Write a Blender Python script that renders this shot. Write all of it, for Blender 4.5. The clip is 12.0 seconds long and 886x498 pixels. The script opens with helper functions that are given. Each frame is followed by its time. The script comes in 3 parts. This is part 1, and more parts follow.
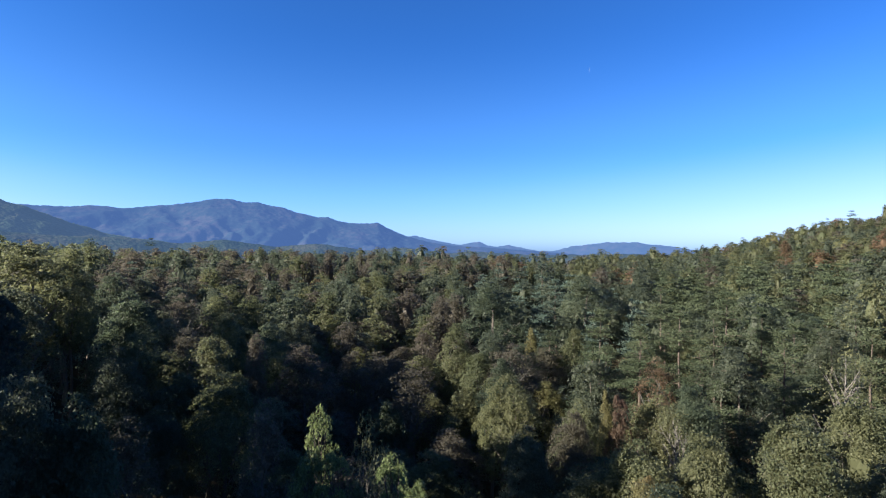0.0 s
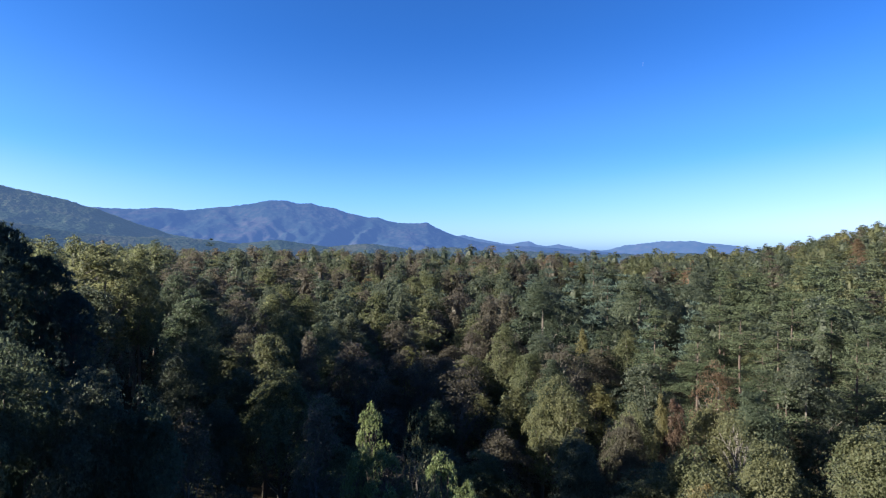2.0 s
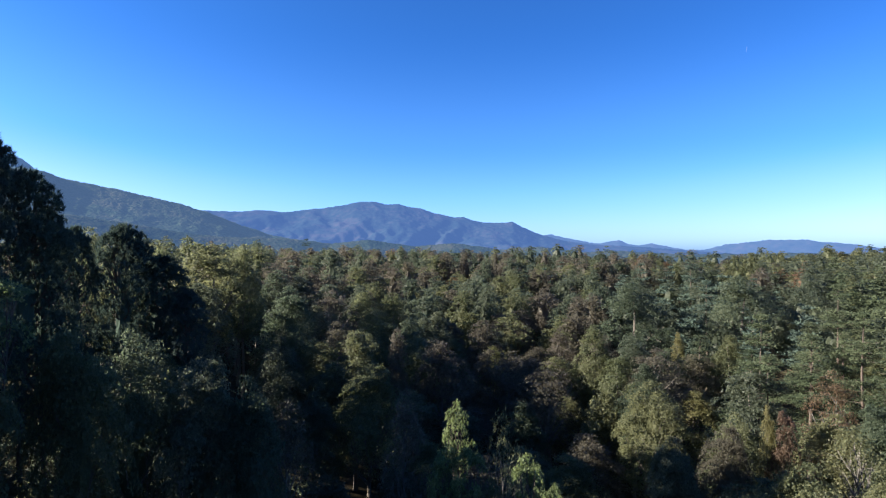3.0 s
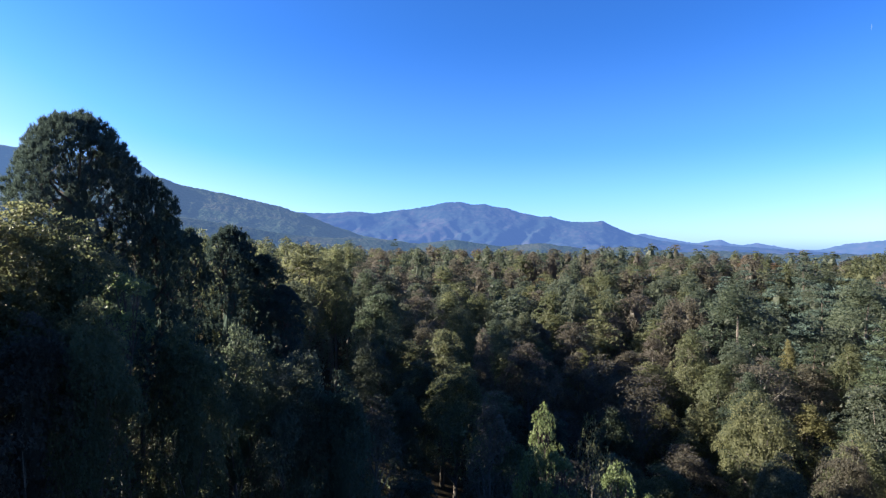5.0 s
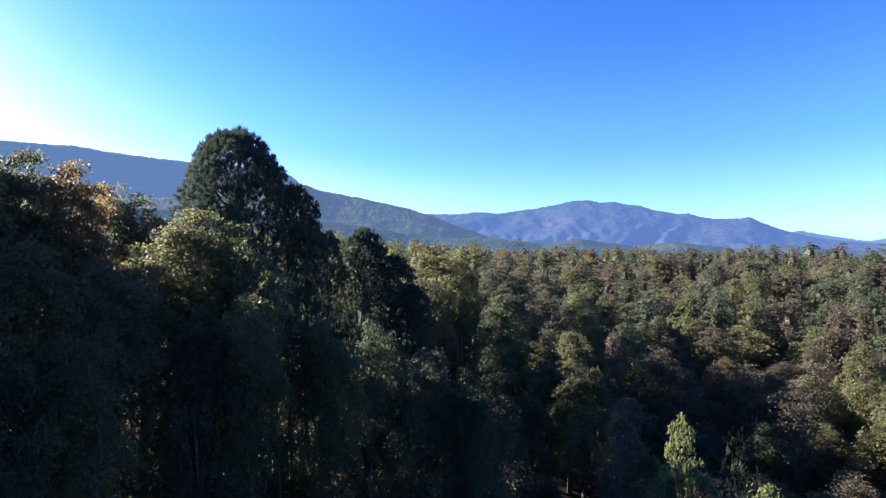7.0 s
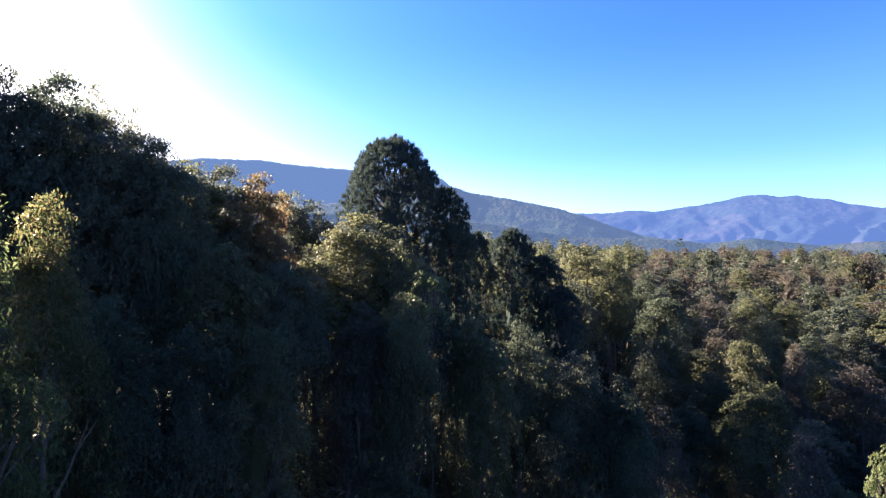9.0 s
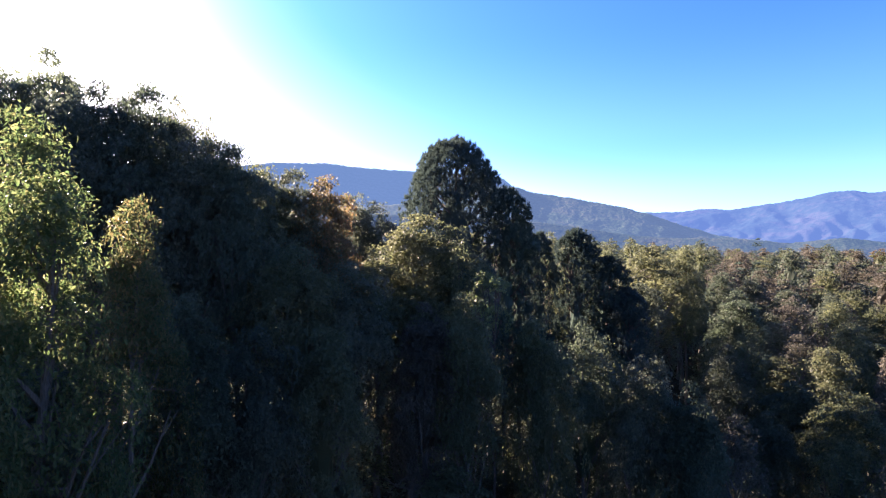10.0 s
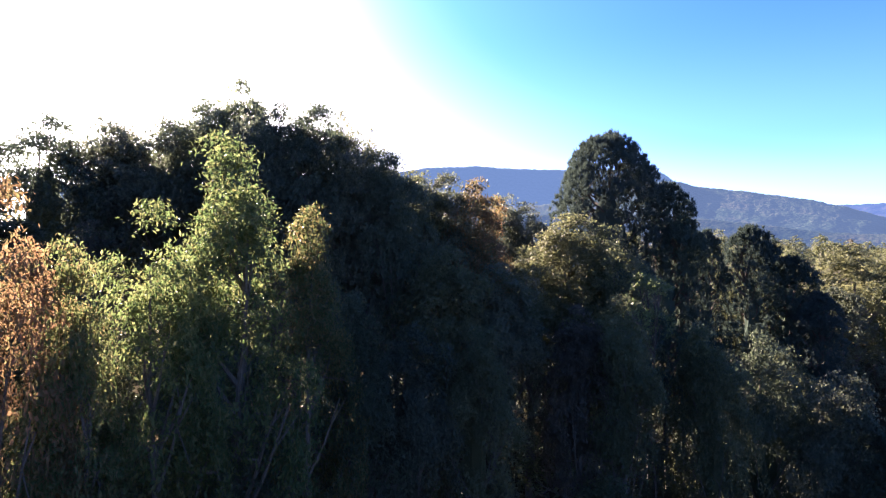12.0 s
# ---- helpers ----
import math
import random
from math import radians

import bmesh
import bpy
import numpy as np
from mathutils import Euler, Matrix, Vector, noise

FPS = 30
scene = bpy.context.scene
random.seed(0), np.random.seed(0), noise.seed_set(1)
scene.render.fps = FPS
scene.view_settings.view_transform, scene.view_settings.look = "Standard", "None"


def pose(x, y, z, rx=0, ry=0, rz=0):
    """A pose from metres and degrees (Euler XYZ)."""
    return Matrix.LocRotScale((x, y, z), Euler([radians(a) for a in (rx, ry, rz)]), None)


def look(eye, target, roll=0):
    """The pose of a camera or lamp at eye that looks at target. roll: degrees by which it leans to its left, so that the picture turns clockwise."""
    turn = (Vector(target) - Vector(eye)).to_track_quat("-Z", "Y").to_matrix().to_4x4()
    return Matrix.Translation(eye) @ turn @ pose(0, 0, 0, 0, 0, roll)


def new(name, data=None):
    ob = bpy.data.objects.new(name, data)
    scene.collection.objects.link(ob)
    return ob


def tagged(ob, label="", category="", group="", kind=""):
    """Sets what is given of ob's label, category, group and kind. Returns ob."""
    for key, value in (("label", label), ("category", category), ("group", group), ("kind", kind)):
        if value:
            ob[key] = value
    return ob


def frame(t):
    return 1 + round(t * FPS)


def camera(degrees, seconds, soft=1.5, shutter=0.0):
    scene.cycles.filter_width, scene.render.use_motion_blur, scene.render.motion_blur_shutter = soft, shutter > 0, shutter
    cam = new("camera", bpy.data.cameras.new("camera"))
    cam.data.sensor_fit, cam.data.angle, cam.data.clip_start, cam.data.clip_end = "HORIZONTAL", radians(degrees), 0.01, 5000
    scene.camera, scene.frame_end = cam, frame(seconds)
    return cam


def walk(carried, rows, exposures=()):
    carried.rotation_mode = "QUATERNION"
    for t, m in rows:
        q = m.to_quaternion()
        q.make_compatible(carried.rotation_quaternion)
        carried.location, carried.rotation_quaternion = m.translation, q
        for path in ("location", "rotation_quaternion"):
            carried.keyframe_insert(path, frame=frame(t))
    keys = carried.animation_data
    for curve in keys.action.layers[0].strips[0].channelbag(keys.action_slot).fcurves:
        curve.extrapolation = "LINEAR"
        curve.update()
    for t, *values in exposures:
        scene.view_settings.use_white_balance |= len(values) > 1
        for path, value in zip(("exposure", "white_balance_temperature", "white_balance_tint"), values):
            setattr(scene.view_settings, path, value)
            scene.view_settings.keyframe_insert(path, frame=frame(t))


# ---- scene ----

# ============ camera: a drone that hovers and turns to its left ============
EYE = 20.0
cam = camera(78.5, 12.0, soft=1.2)
TURNS = [  # seconds, yaw to the left, pitch up, roll
    (0.0, -0.03, 0.21, -0.27), (0.5, 1.43, 0.20, -0.24), (1.0, 2.34, 0.18, -0.24), (1.5, 2.93, 0.17, -0.20),
    (2.0, 5.13, 0.14, -0.17), (2.5, 9.87, 0.10, -0.14), (3.0, 14.15, 0.07, -0.13), (3.5, 18.08, 0.06, -0.15),
    (3.7, 19.33, 0.06, -0.15), (5.3, 24.30, 0.04, -0.14), (5.5, 25.32, 0.04, -0.12), (6.0, 28.83, 0.03, -0.06),
    (6.5, 32.51, 0.05, -0.02), (7.0, 36.36, 0.05, 0.06), (7.2, 38.03, 0.06, 0.07), (8.8, 50.57, 0.13, 0.13),
    (9.0, 51.94, 0.14, 0.13), (9.5, 55.17, 0.15, 0.12), (10.0, 58.45, 0.20, 0.16), (10.5, 61.78, 0.22, 0.19),
    (11.0, 65.21, 0.25, 0.28), (11.5, 69.33, 0.28, 0.42), (12.0, 74.24, 0.37, 0.53),
]
walk(cam, [(t, pose(0, 0, EYE, 90 + p, r, y)) for t, y, p, r in TURNS],
     exposures=[(0.0, 2.2, 6500, 10), (2.5, 2.3, 6500, 10), (5.5, 2.6, 6620, 13), (7.0, 2.76, 6800, 18), (9.5, 3.12, 7100, 27), (12.0, 3.2, 7250, 30)])

# ============ sky and sun ============
SUN_AZ, SUN_EL = 109.5, 22.6
world = bpy.data.worlds.new("sky")
scene.world = world
world.use_nodes = True
wn = world.node_tree.nodes
sky = wn.new("ShaderNodeTexSky")
sky.sky_type = "NISHITA"
sky.sun_disc = False
sky.sun_elevation = radians(SUN_EL)
sky.sun_rotation = radians(-SUN_AZ)
sky.altitude = 1500
sky.air_density, sky.dust_density, sky.ozone_density = 0.6, 3.0, 0.3
tint = wn.new("ShaderNodeMix")
tint.data_type, tint.blend_type = "RGBA", "MULTIPLY"
tint.inputs["Factor"].default_value = 1.0
up, high = wn.new("ShaderNodeTexCoord"), wn.new("ShaderNodeSeparateXYZ")
pale = wn.new("ShaderNodeValToRGB")  # whiter towards the horizon, deeper blue above
pale.color_ramp.interpolation = "EASE"
while len(pale.color_ramp.elements) < 5:
    pale.color_ramp.elements.new(0.5)
for e, (z, c) in zip(pale.color_ramp.elements, [(0.0, (.72, 1.02, 1.62)), (.09, (.58, 1.04, 1.66)), (.19, (.40, .94, 1.62)), (.38, (.25, .79, 1.58)), (1.0, (.225, .74, 1.55))]):
    e.position, e.color = z, (*c, 1)
world.node_tree.links.new(up.outputs["Generated"], high.inputs[0])
world.node_tree.links.new(high.outputs["Z"], pale.inputs[0])
world.node_tree.links.new(pale.outputs[0], tint.inputs["B"])
wn["Background"].inputs["Strength"].default_value = 0.041
world.node_tree.links.new(sky.outputs[0], tint.inputs["A"])
grey, near_sun, glare = wn.new("ShaderNodeRGBToBW"), wn.new("ShaderNodeMapRange"), wn.new("ShaderNodeMix")
near_sun.inputs[1].default_value, near_sun.inputs[2].default_value = 3.0, 8.0  # the haze round the sun is white
near_sun.inputs[4].default_value = 0.85
glare.data_type = "RGBA"
world.node_tree.links.new(sky.outputs[0], grey.inputs[0])
world.node_tree.links.new(grey.outputs[0], near_sun.inputs[0])
world.node_tree.links.new(near_sun.outputs[0], glare.inputs["Factor"])
world.node_tree.links.new(tint.outputs["Result"], glare.inputs["A"])
world.node_tree.links.new(grey.outputs[0], glare.inputs["B"])
world.node_tree.links.new(glare.outputs["Result"], wn["Background"].inputs["Color"])


def toward(az, el, r=1.0):
    """The place r metres off at that azimuth (left of +y) and elevation, from the eye."""
    a, e = radians(az), radians(el)
    return Vector((-math.sin(a) * math.cos(e) * r, math.cos(a) * math.cos(e) * r, EYE + math.sin(e) * r))


sun = new("sun", bpy.data.lights.new("sun", "SUN"))
sun.data.energy, sun.data.angle, sun.data.color = 5.0, radians(0.55), (1.0, 0.92, 0.79)
sun.matrix_world = look(toward(SUN_AZ, SUN_EL, 200), (0, 0, EYE))


# ============ materials ============
def node_material(name):
    m = bpy.data.materials.new(name)
    m.use_nodes = True
    return m, m.node_tree.nodes, m.node_tree.links, m.node_tree.nodes["Principled BSDF"]


def ramp_of(nodes, stops):
    r = nodes.new("ShaderNodeValToRGB")
    e = r.color_ramp.elements
    while len(e) < len(stops):
        e.new(0.5)
    for i, (p, c) in enumerate(stops):
        e[i].position, e[i].color = p, (*c, 1)
    return r


def leaf_material(name, stops, clear=0.5, vary=0.25, gloss=0.12, mixed=0.22):
    """Foliage: one hue for each tree, each leaf a little lighter or darker, light shining through."""
    m, n, l, b = node_material(name)
    info, geo = n.new("ShaderNodeObjectInfo"), n.new("ShaderNodeNewGeometry")
    mixr = n.new("ShaderNodeMath")
    mixr.operation = "MULTIPLY_ADD"
    mixr.inputs[1].default_value, mixr.inputs[2].default_value = mixed, -mixed / 2
    add = n.new("ShaderNodeMath")
    add.operation = "ADD"
    ramp = ramp_of(n, stops)
    l.new(geo.outputs["Random Per Island"], mixr.inputs[0])
    l.new(mixr.outputs[0], add.inputs[0])
    l.new(info.outputs["Random"], add.inputs[1])
    l.new(add.outputs[0], ramp.inputs[0])
    hsv = n.new("ShaderNodeHueSaturation")
    val = n.new("ShaderNodeMapRange")
    val.inputs[3].default_value, val.inputs[4].default_value = 1 - vary, 1 + vary
    l.new(geo.outputs["Random Per Island"], val.inputs[0])
    place = n.new("ShaderNodeTexNoise")
    place.inputs["Scale"].default_value, place.inputs["Detail"].default_value = 0.13, 1.5
    l.new(geo.outputs["Position"], place.inputs["Vector"])
    tone, hue, both = n.new("ShaderNodeMapRange"), n.new("ShaderNodeMapRange"), n.new("ShaderNodeMath")
    tone.inputs[1].default_value, tone.inputs[2].default_value = 0.3, 0.7
    tone.inputs[3].default_value, tone.inputs[4].default_value = 0.78, 1.22
    hue.inputs[1].default_value, hue.inputs[2].default_value = 0.3, 0.7
    hue.inputs[3].default_value, hue.inputs[4].default_value = 0.515, 0.48
    both.operation = "MULTIPLY"
    l.new(place.outputs["Fac"], tone.inputs[0])
    l.new(place.outputs["Fac"], hue.inputs[0])
    l.new(val.outputs[0], both.inputs[0])
    l.new(tone.outputs[0], both.inputs[1])
    l.new(both.outputs[0], hsv.inputs["Value"])
    l.new(hue.outputs[0], hsv.inputs["Hue"])
    l.new(ramp.outputs[0], hsv.inputs["Color"])
    l.new(hsv.outputs[0], b.inputs["Base Color"])
    b.inputs["Roughness"].default_value = 0.48
    b.inputs["Specular IOR Level"].default_value = gloss
    tr, mix = n.new("ShaderNodeBsdfTranslucent"), n.new("ShaderNodeMixShader")
    glow = n.new("ShaderNodeHueSaturation")
    glow.inputs["Saturation"].default_value, glow.inputs["Value"].default_value = 1.1, 1.9
    l.new(hsv.outputs[0], glow.inputs["Color"])
    l.new(glow.outputs[0], tr.inputs[0])
    mix.inputs[0].default_value = clear
    l.new(b.outputs[0], mix.inputs[1])
    l.new(tr.outputs[0], mix.inputs[2])
    l.new(mix.outputs[0], n["Material Output"].inputs[0])
    return m


GREEN = leaf_material("green_leaves", [(0, (0.043, 0.056, 0.039)), (.3, (0.057, 0.072, 0.046)), (.6, (0.050, 0.060, 0.043)), (1, (0.073, 0.082, 0.055))])
OLIVE = leaf_material("olive_leaves", [(0, (0.067, 0.077, 0.043)), (.4, (0.082, 0.085, 0.045)), (.7, (0.063, 0.075, 0.043)), (1, (0.093, 0.095, 0.049))])
TAN = leaf_material("tan_autumn_leaves", [(0, (0.067, 0.063, 0.049)), (.4, (0.071, 0.065, 0.049)), (.7, (0.059, 0.054, 0.044)), (1, (0.077, 0.073, 0.052))])
RUST = leaf_material("rusty_autumn_leaves", [(0, (0.080, 0.059, 0.041)), (.5, (0.093, 0.066, 0.041)), (1, (0.072, 0.052, 0.037))])
YELLOW = leaf_material("yellow_autumn_leaves", [(0, (0.103, 0.096, 0.045)), (.5, (0.089, 0.093, 0.045)), (1, (0.117, 0.093, 0.042))])
BRIGHT = leaf_material("fresh_green_leaves", [(0, (0.076, 0.098, 0.046)), (1, (0.087, 0.109, 0.049))], clear=0.45)
GOLD = leaf_material("sunlit_turning_leaves", [(0, (.050, .080, .034)), (.45, (.068, .084, .038)), (.75, (.092, .082, .040)), (1, (.104, .074, .040))], clear=0.55, gloss=0.1, mixed=0.75)
NEEDLE = leaf_material("pine_needles", [(0, (0.043, 0.060, 0.048)), (.5, (0.051, 0.071, 0.058)), (1, (0.041, 0.053, 0.048))], clear=0.2, vary=0.25, gloss=0.0)
PINEGREEN = leaf_material("pale_pine_needles", [(0, (0.044, 0.057, 0.034)), (.5, (0.052, 0.065, 0.038)), (1, (0.042, 0.052, 0.033))], clear=0.22, vary=0.15, gloss=0.03)


def bark_material(name, dark, light, scale):
    m, n, l, b = node_material(name)
    tex, noi = n.new("ShaderNodeTexCoord"), n.new("ShaderNodeTexNoise")
    mp = n.new("ShaderNodeMapping")
    mp.inputs["Scale"].default_value = (scale, scale, scale * 0.25)
    noi.inputs["Detail"].default_value = 6
    ramp = ramp_of(n, [(0.3, dark), (0.7, light)])
    bump = n.new("ShaderNodeBump")
    bump.inputs["Strength"].default_value, bump.inputs["Distance"].default_value = 0.6, 0.03
    l.new(tex.outputs["Object"], mp.inputs[0])
    l.new(mp.outputs[0], noi.inputs["Vector"])
    l.new(noi.outputs["Fac"], ramp.inputs[0])
    l.new(noi.outputs["Fac"], bump.inputs["Height"])
    l.new(ramp.outputs[0], b.inputs["Base Color"])
    l.new(bump.outputs[0], b.inputs["Normal"])
    b.inputs["Roughness"].default_value = 0.9
    return m


BARK = bark_material("grey_brown_bark", (.045, .038, .030), (.12, .105, .088), 6)
PALEBARK = bark_material("pale_grey_bark", (.055, .05, .044), (.12, .11, .097), 5)
PINEBARK = bark_material("dark_pine_bark", (.028, .021, .017), (.075, .055, .043), 6)


def land_material(name, stops, grain, patch, bump_m, haze_glow=None, strength=0.0):
    """Forest floor or a wooded slope far off: colour in patches and grain, with relief; far slopes emit an even blue in
    place of haze.
    """
    m, n, l, b = node_material(name)
    tex = n.new("ShaderNodeTexCoord")
    fine, wide = n.new("ShaderNodeTexNoise"), n.new("ShaderNodeTexNoise")
    fine.inputs["Scale"].default_value, wide.inputs["Scale"].default_value = grain, patch
    fine.inputs["Detail"].default_value, wide.inputs["Detail"].default_value = 5, 4
    mix = n.new("ShaderNodeMath")
    mix.operation = "MULTIPLY_ADD"
    mix.inputs[1].default_value = 0.5
    half = n.new("ShaderNodeMath")
    half.operation = "MULTIPLY"
    half.inputs[1].default_value = 0.5
    ramp = ramp_of(n, stops)
    bump = n.new("ShaderNodeBump")
    bump.inputs["Strength"].default_value, bump.inputs["Distance"].default_value = 1.0, bump_m
    for t in (fine, wide):
        l.new(tex.outputs["Object"], t.inputs["Vector"])
    l.new(wide.outputs["Fac"], half.inputs[0])
    l.new(fine.outputs["Fac"], mix.inputs[0])
    l.new(half.outputs[0], mix.inputs[2])
    l.new(mix.outputs[0], ramp.inputs[0])
    l.new(ramp.outputs[0], b.inputs["Base Color"])
    l.new(fine.outputs["Fac"], bump.inputs["Height"])
    l.new(bump.outputs[0], b.inputs["Normal"])
    b.inputs["Roughness"].default_value = 1.0
    b.inputs["Specular IOR Level"].default_value = 0.0
    # far slopes glow blue to imitate haze; they are no light source
    if haze_glow:
        b.inputs["Emission Color"].default_value = (*haze_glow, 1)
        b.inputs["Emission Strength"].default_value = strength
    return m


LITTER = land_material("leaf_litter", [(.35, (.030, .027, .018)), (.5, (.055, .044, .030)), (.65, (.042, .048, .025))], 1.3, 0.08, 0.08)
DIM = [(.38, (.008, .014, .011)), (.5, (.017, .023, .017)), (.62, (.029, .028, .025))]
# Each hill below emits a faint even blue, painted haze for its distance.
HAZE_BLUE = (0.12, 0.235, 0.54)
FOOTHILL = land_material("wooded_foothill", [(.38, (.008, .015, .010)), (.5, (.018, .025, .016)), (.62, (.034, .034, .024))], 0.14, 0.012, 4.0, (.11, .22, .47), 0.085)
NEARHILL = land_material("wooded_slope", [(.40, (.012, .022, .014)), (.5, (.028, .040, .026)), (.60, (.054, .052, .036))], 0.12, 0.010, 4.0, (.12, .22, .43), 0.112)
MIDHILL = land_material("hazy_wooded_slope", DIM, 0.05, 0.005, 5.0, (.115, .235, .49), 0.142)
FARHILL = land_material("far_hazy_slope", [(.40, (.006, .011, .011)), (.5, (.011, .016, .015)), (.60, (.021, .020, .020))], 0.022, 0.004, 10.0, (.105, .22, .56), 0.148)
PALEHILL = land_material("pale_distant_slope", [(.40, (.006, .010, .011)), (.5, (.010, .014, .014)), (.60, (.016, .016, .017))], 0.02, 0.004, 8.0, HAZE_BLUE, 0.20)

# ============ lie of the land ============
# Treetops over the ground, as heights from the eye; rows by azimuth, columns by distance.
DIST = np.array([20, 30, 45, 60, 85, 120, 170, 230, 330], float)
TOPS_RIGHT = [
    [-52, -16, -14, -11.5, -10, -7.5, -4, 1, 10.5, 25.5],
    [-36, -16, -14.5, -12, -11, -10, -6.5, -1.5, 5.5, 17.2],
    [-27, -17, -15, -13, -12, -11, -8.5, -4.5, -1, 2.5],
    [-17, -18, -16, -14.5, -13, -12, -11, -5.5, -4, -4],
    [-8, -18.5, -17, -15.5, -13.5, -13.5, -11.5, -5, -3, -3.5],
    [-3, -19, -19, -18, -16, -14, -11, -4.5, -1.5, -3],
]
TOPS_LEFT = [
    [7, -19, -21, -20, -18, -13.5, -9.5, -4, -1, -3],
    [21, -17, -17, -13.5, -10, -8, -6, -2.5, 0, -2],
    [36, -14, -13, -10, -7.5, -1.5, -0.5, 0, 0, -2],
    [48, -12, -10, -6, -1.5, 0, 0, 0, 0, -2],
    [62, -11, -2.5, 1.5, 2, 2, 2, 2, 2, 2],
    [76, -8, 2.0, 4, 3, 3, 3, 3, 3, 3],
    [90, -6, 2, 5.0, 4, 4, 4, 4, 4, 4],
]
TOPS = np.array(TOPS_RIGHT + TOPS_LEFT)
TALL = np.array([11, 14, 18, 18, 17, 17, 15, 13, 12], float)


def round_about(az):
    """The azimuth whose lie of the land holds there: behind the camera one side passes into the other."""
    a = az % 360
    if a > 308:
        return max(a - 360, -52.0)
    return min(a, 90.0) if a <= 120 else 90 - 142 * (a - 120) / 188


def treetop(az, r):
    az = round_about(az)
    cols = [np.interp(r, DIST, row[1:]) for row in TOPS]
    return EYE + float(np.interp(az, TOPS[:, 0], cols))


def ground_at(az, r):
    z = treetop(az, max(r, 20)) - float(np.interp(r, DIST, TALL))
    k = min(1.0, r / 30.0)
    z = z * k + (-1.0) * (1 - k)
    if r > 330:
        z = z + (-45 - z) * min(1.0, (r - 330) / 500.0) ** 0.8
    return z


def spot(az, r, z):
    a = radians(az)
    return Vector((-math.sin(a) * r, math.cos(a) * r, z))


def mesh_object(name, verts, faces, mats, parent=None, smooth=False, index=None):
    me = bpy.data.meshes.new(name)
    me.from_pydata(verts, [], faces)
    for m in mats:
        me.materials.append(m)
    if index is not None:
        me.polygons.foreach_set("material_index", index)
    if smooth:
        me.polygons.foreach_set("use_smooth", [True] * len(me.polygons))
    me.update()
    ob = new(name, me)
    ob.parent = parent
    return ob


def build_ground():
    """One sheet from under the camera to the horizon."""
    radii = [0.5, 6, 12, 18, 24, 30, 37, 45, 52, 60, 72, 85, 100, 120, 145, 170, 200, 230, 270, 300, 330, 400, 520, 700, 1000, 1600, 2600, 4000, 4900]
    steps = 120
    verts, faces = [], []
    for r in radii:
        for i in range(steps):
            az = -180 + 360 * i / steps
            z = ground_at(az, r)
            z += 1.2 * noise.noise(spot(az, r, 0) * 0.05) + 0.3 * noise.noise(spot(az, r, 3) * 0.3)
            verts.append(spot(az, r, z))
    for k in range(len(radii) - 1):
        for i in range(steps):
            j = (i + 1) % steps
            faces.append((k * steps + i, k * steps + j, (k + 1) * steps + j, (k + 1) * steps + i))
    faces.append(tuple(range(steps)))
    return tagged(mesh_object("ground", verts, faces, [LITTER], smooth=True),
                  "forest floor under brown leaf litter, falling to a ravine", "ground", kind="structure")


ground = build_ground()


def build_mountain(name, skyline, r_crest, r_foot, mat, spur, label, seed, step=0.2, relief=1.0, fine=60):
    """A wooded range: its crest follows the skyline, spurs and gullies run down to its foot."""
    az0, az1 = skyline[0][0], skyline[-1][0]
    xs, ys = [s[0] for s in skyline], [s[1] for s in skyline]
    n, rows = int((az1 - az0) / step) + 1, fine
    verts, faces = [], []
    for k in range(rows):
        d = k / (rows - 1)
        for i in range(n):
            az = az0 + (az1 - az0) * i / (n - 1)
            el = float(np.interp(az, xs, ys))
            r = r_crest + (r_foot - r_crest) * d
            crest = math.tan(radians(el)) * r_crest
            p = spot(az, r, 0)
            fall = (1 - d) ** 1.35
            z = -70 + (crest + 70) * fall
            u = az * r_crest * 0.01745
            rib = 1 - math.sqrt(noise.noise(Vector((u / spur + 1.7 * noise.noise(p / spur * 0.45), d * 1.6, seed))) ** 2 + 0.012) * 2
            rib2 = 1 - math.sqrt(noise.noise(Vector((u / spur * 2.7 + 0.6 * noise.noise(p / spur * 1.7), d * 4.0, seed + 7))) ** 2 + 0.02) * 2
            body = 4 * d * (1 - d)
            z += relief * (crest + 70) * body * (0.17 * (rib - 0.5) + 0.05 * (rib2 - 0.5))
            z += r_crest * 0.0013 * noise.noise(p * (34 / r_crest)) + r_crest * 0.0007 * noise.noise(p * (80 / r_crest))
            z += r_crest * 0.0006 * noise.noise(p * (130 / r_crest)) + r_crest * 0.0011 * noise.noise(p * (260 / r_crest))
            verts.append((p.x, p.y, EYE + z))
    for i in range(n):
        az = az0 + (az1 - az0) * i / (n - 1)
        verts.append(spot(az, r_crest * 1.06, -60))
    for k in range(rows - 1):
        for i in range(n - 1):
            faces.append((k * n + i, k * n + i + 1, (k + 1) * n + i + 1, (k + 1) * n + i))
    b = rows * n
    for i in range(n - 1):
        faces.append((b + i, b + i + 1, i + 1, i))
    return tagged(mesh_object(name, verts, faces, [mat], smooth=True), label, "mountain", kind="structure")


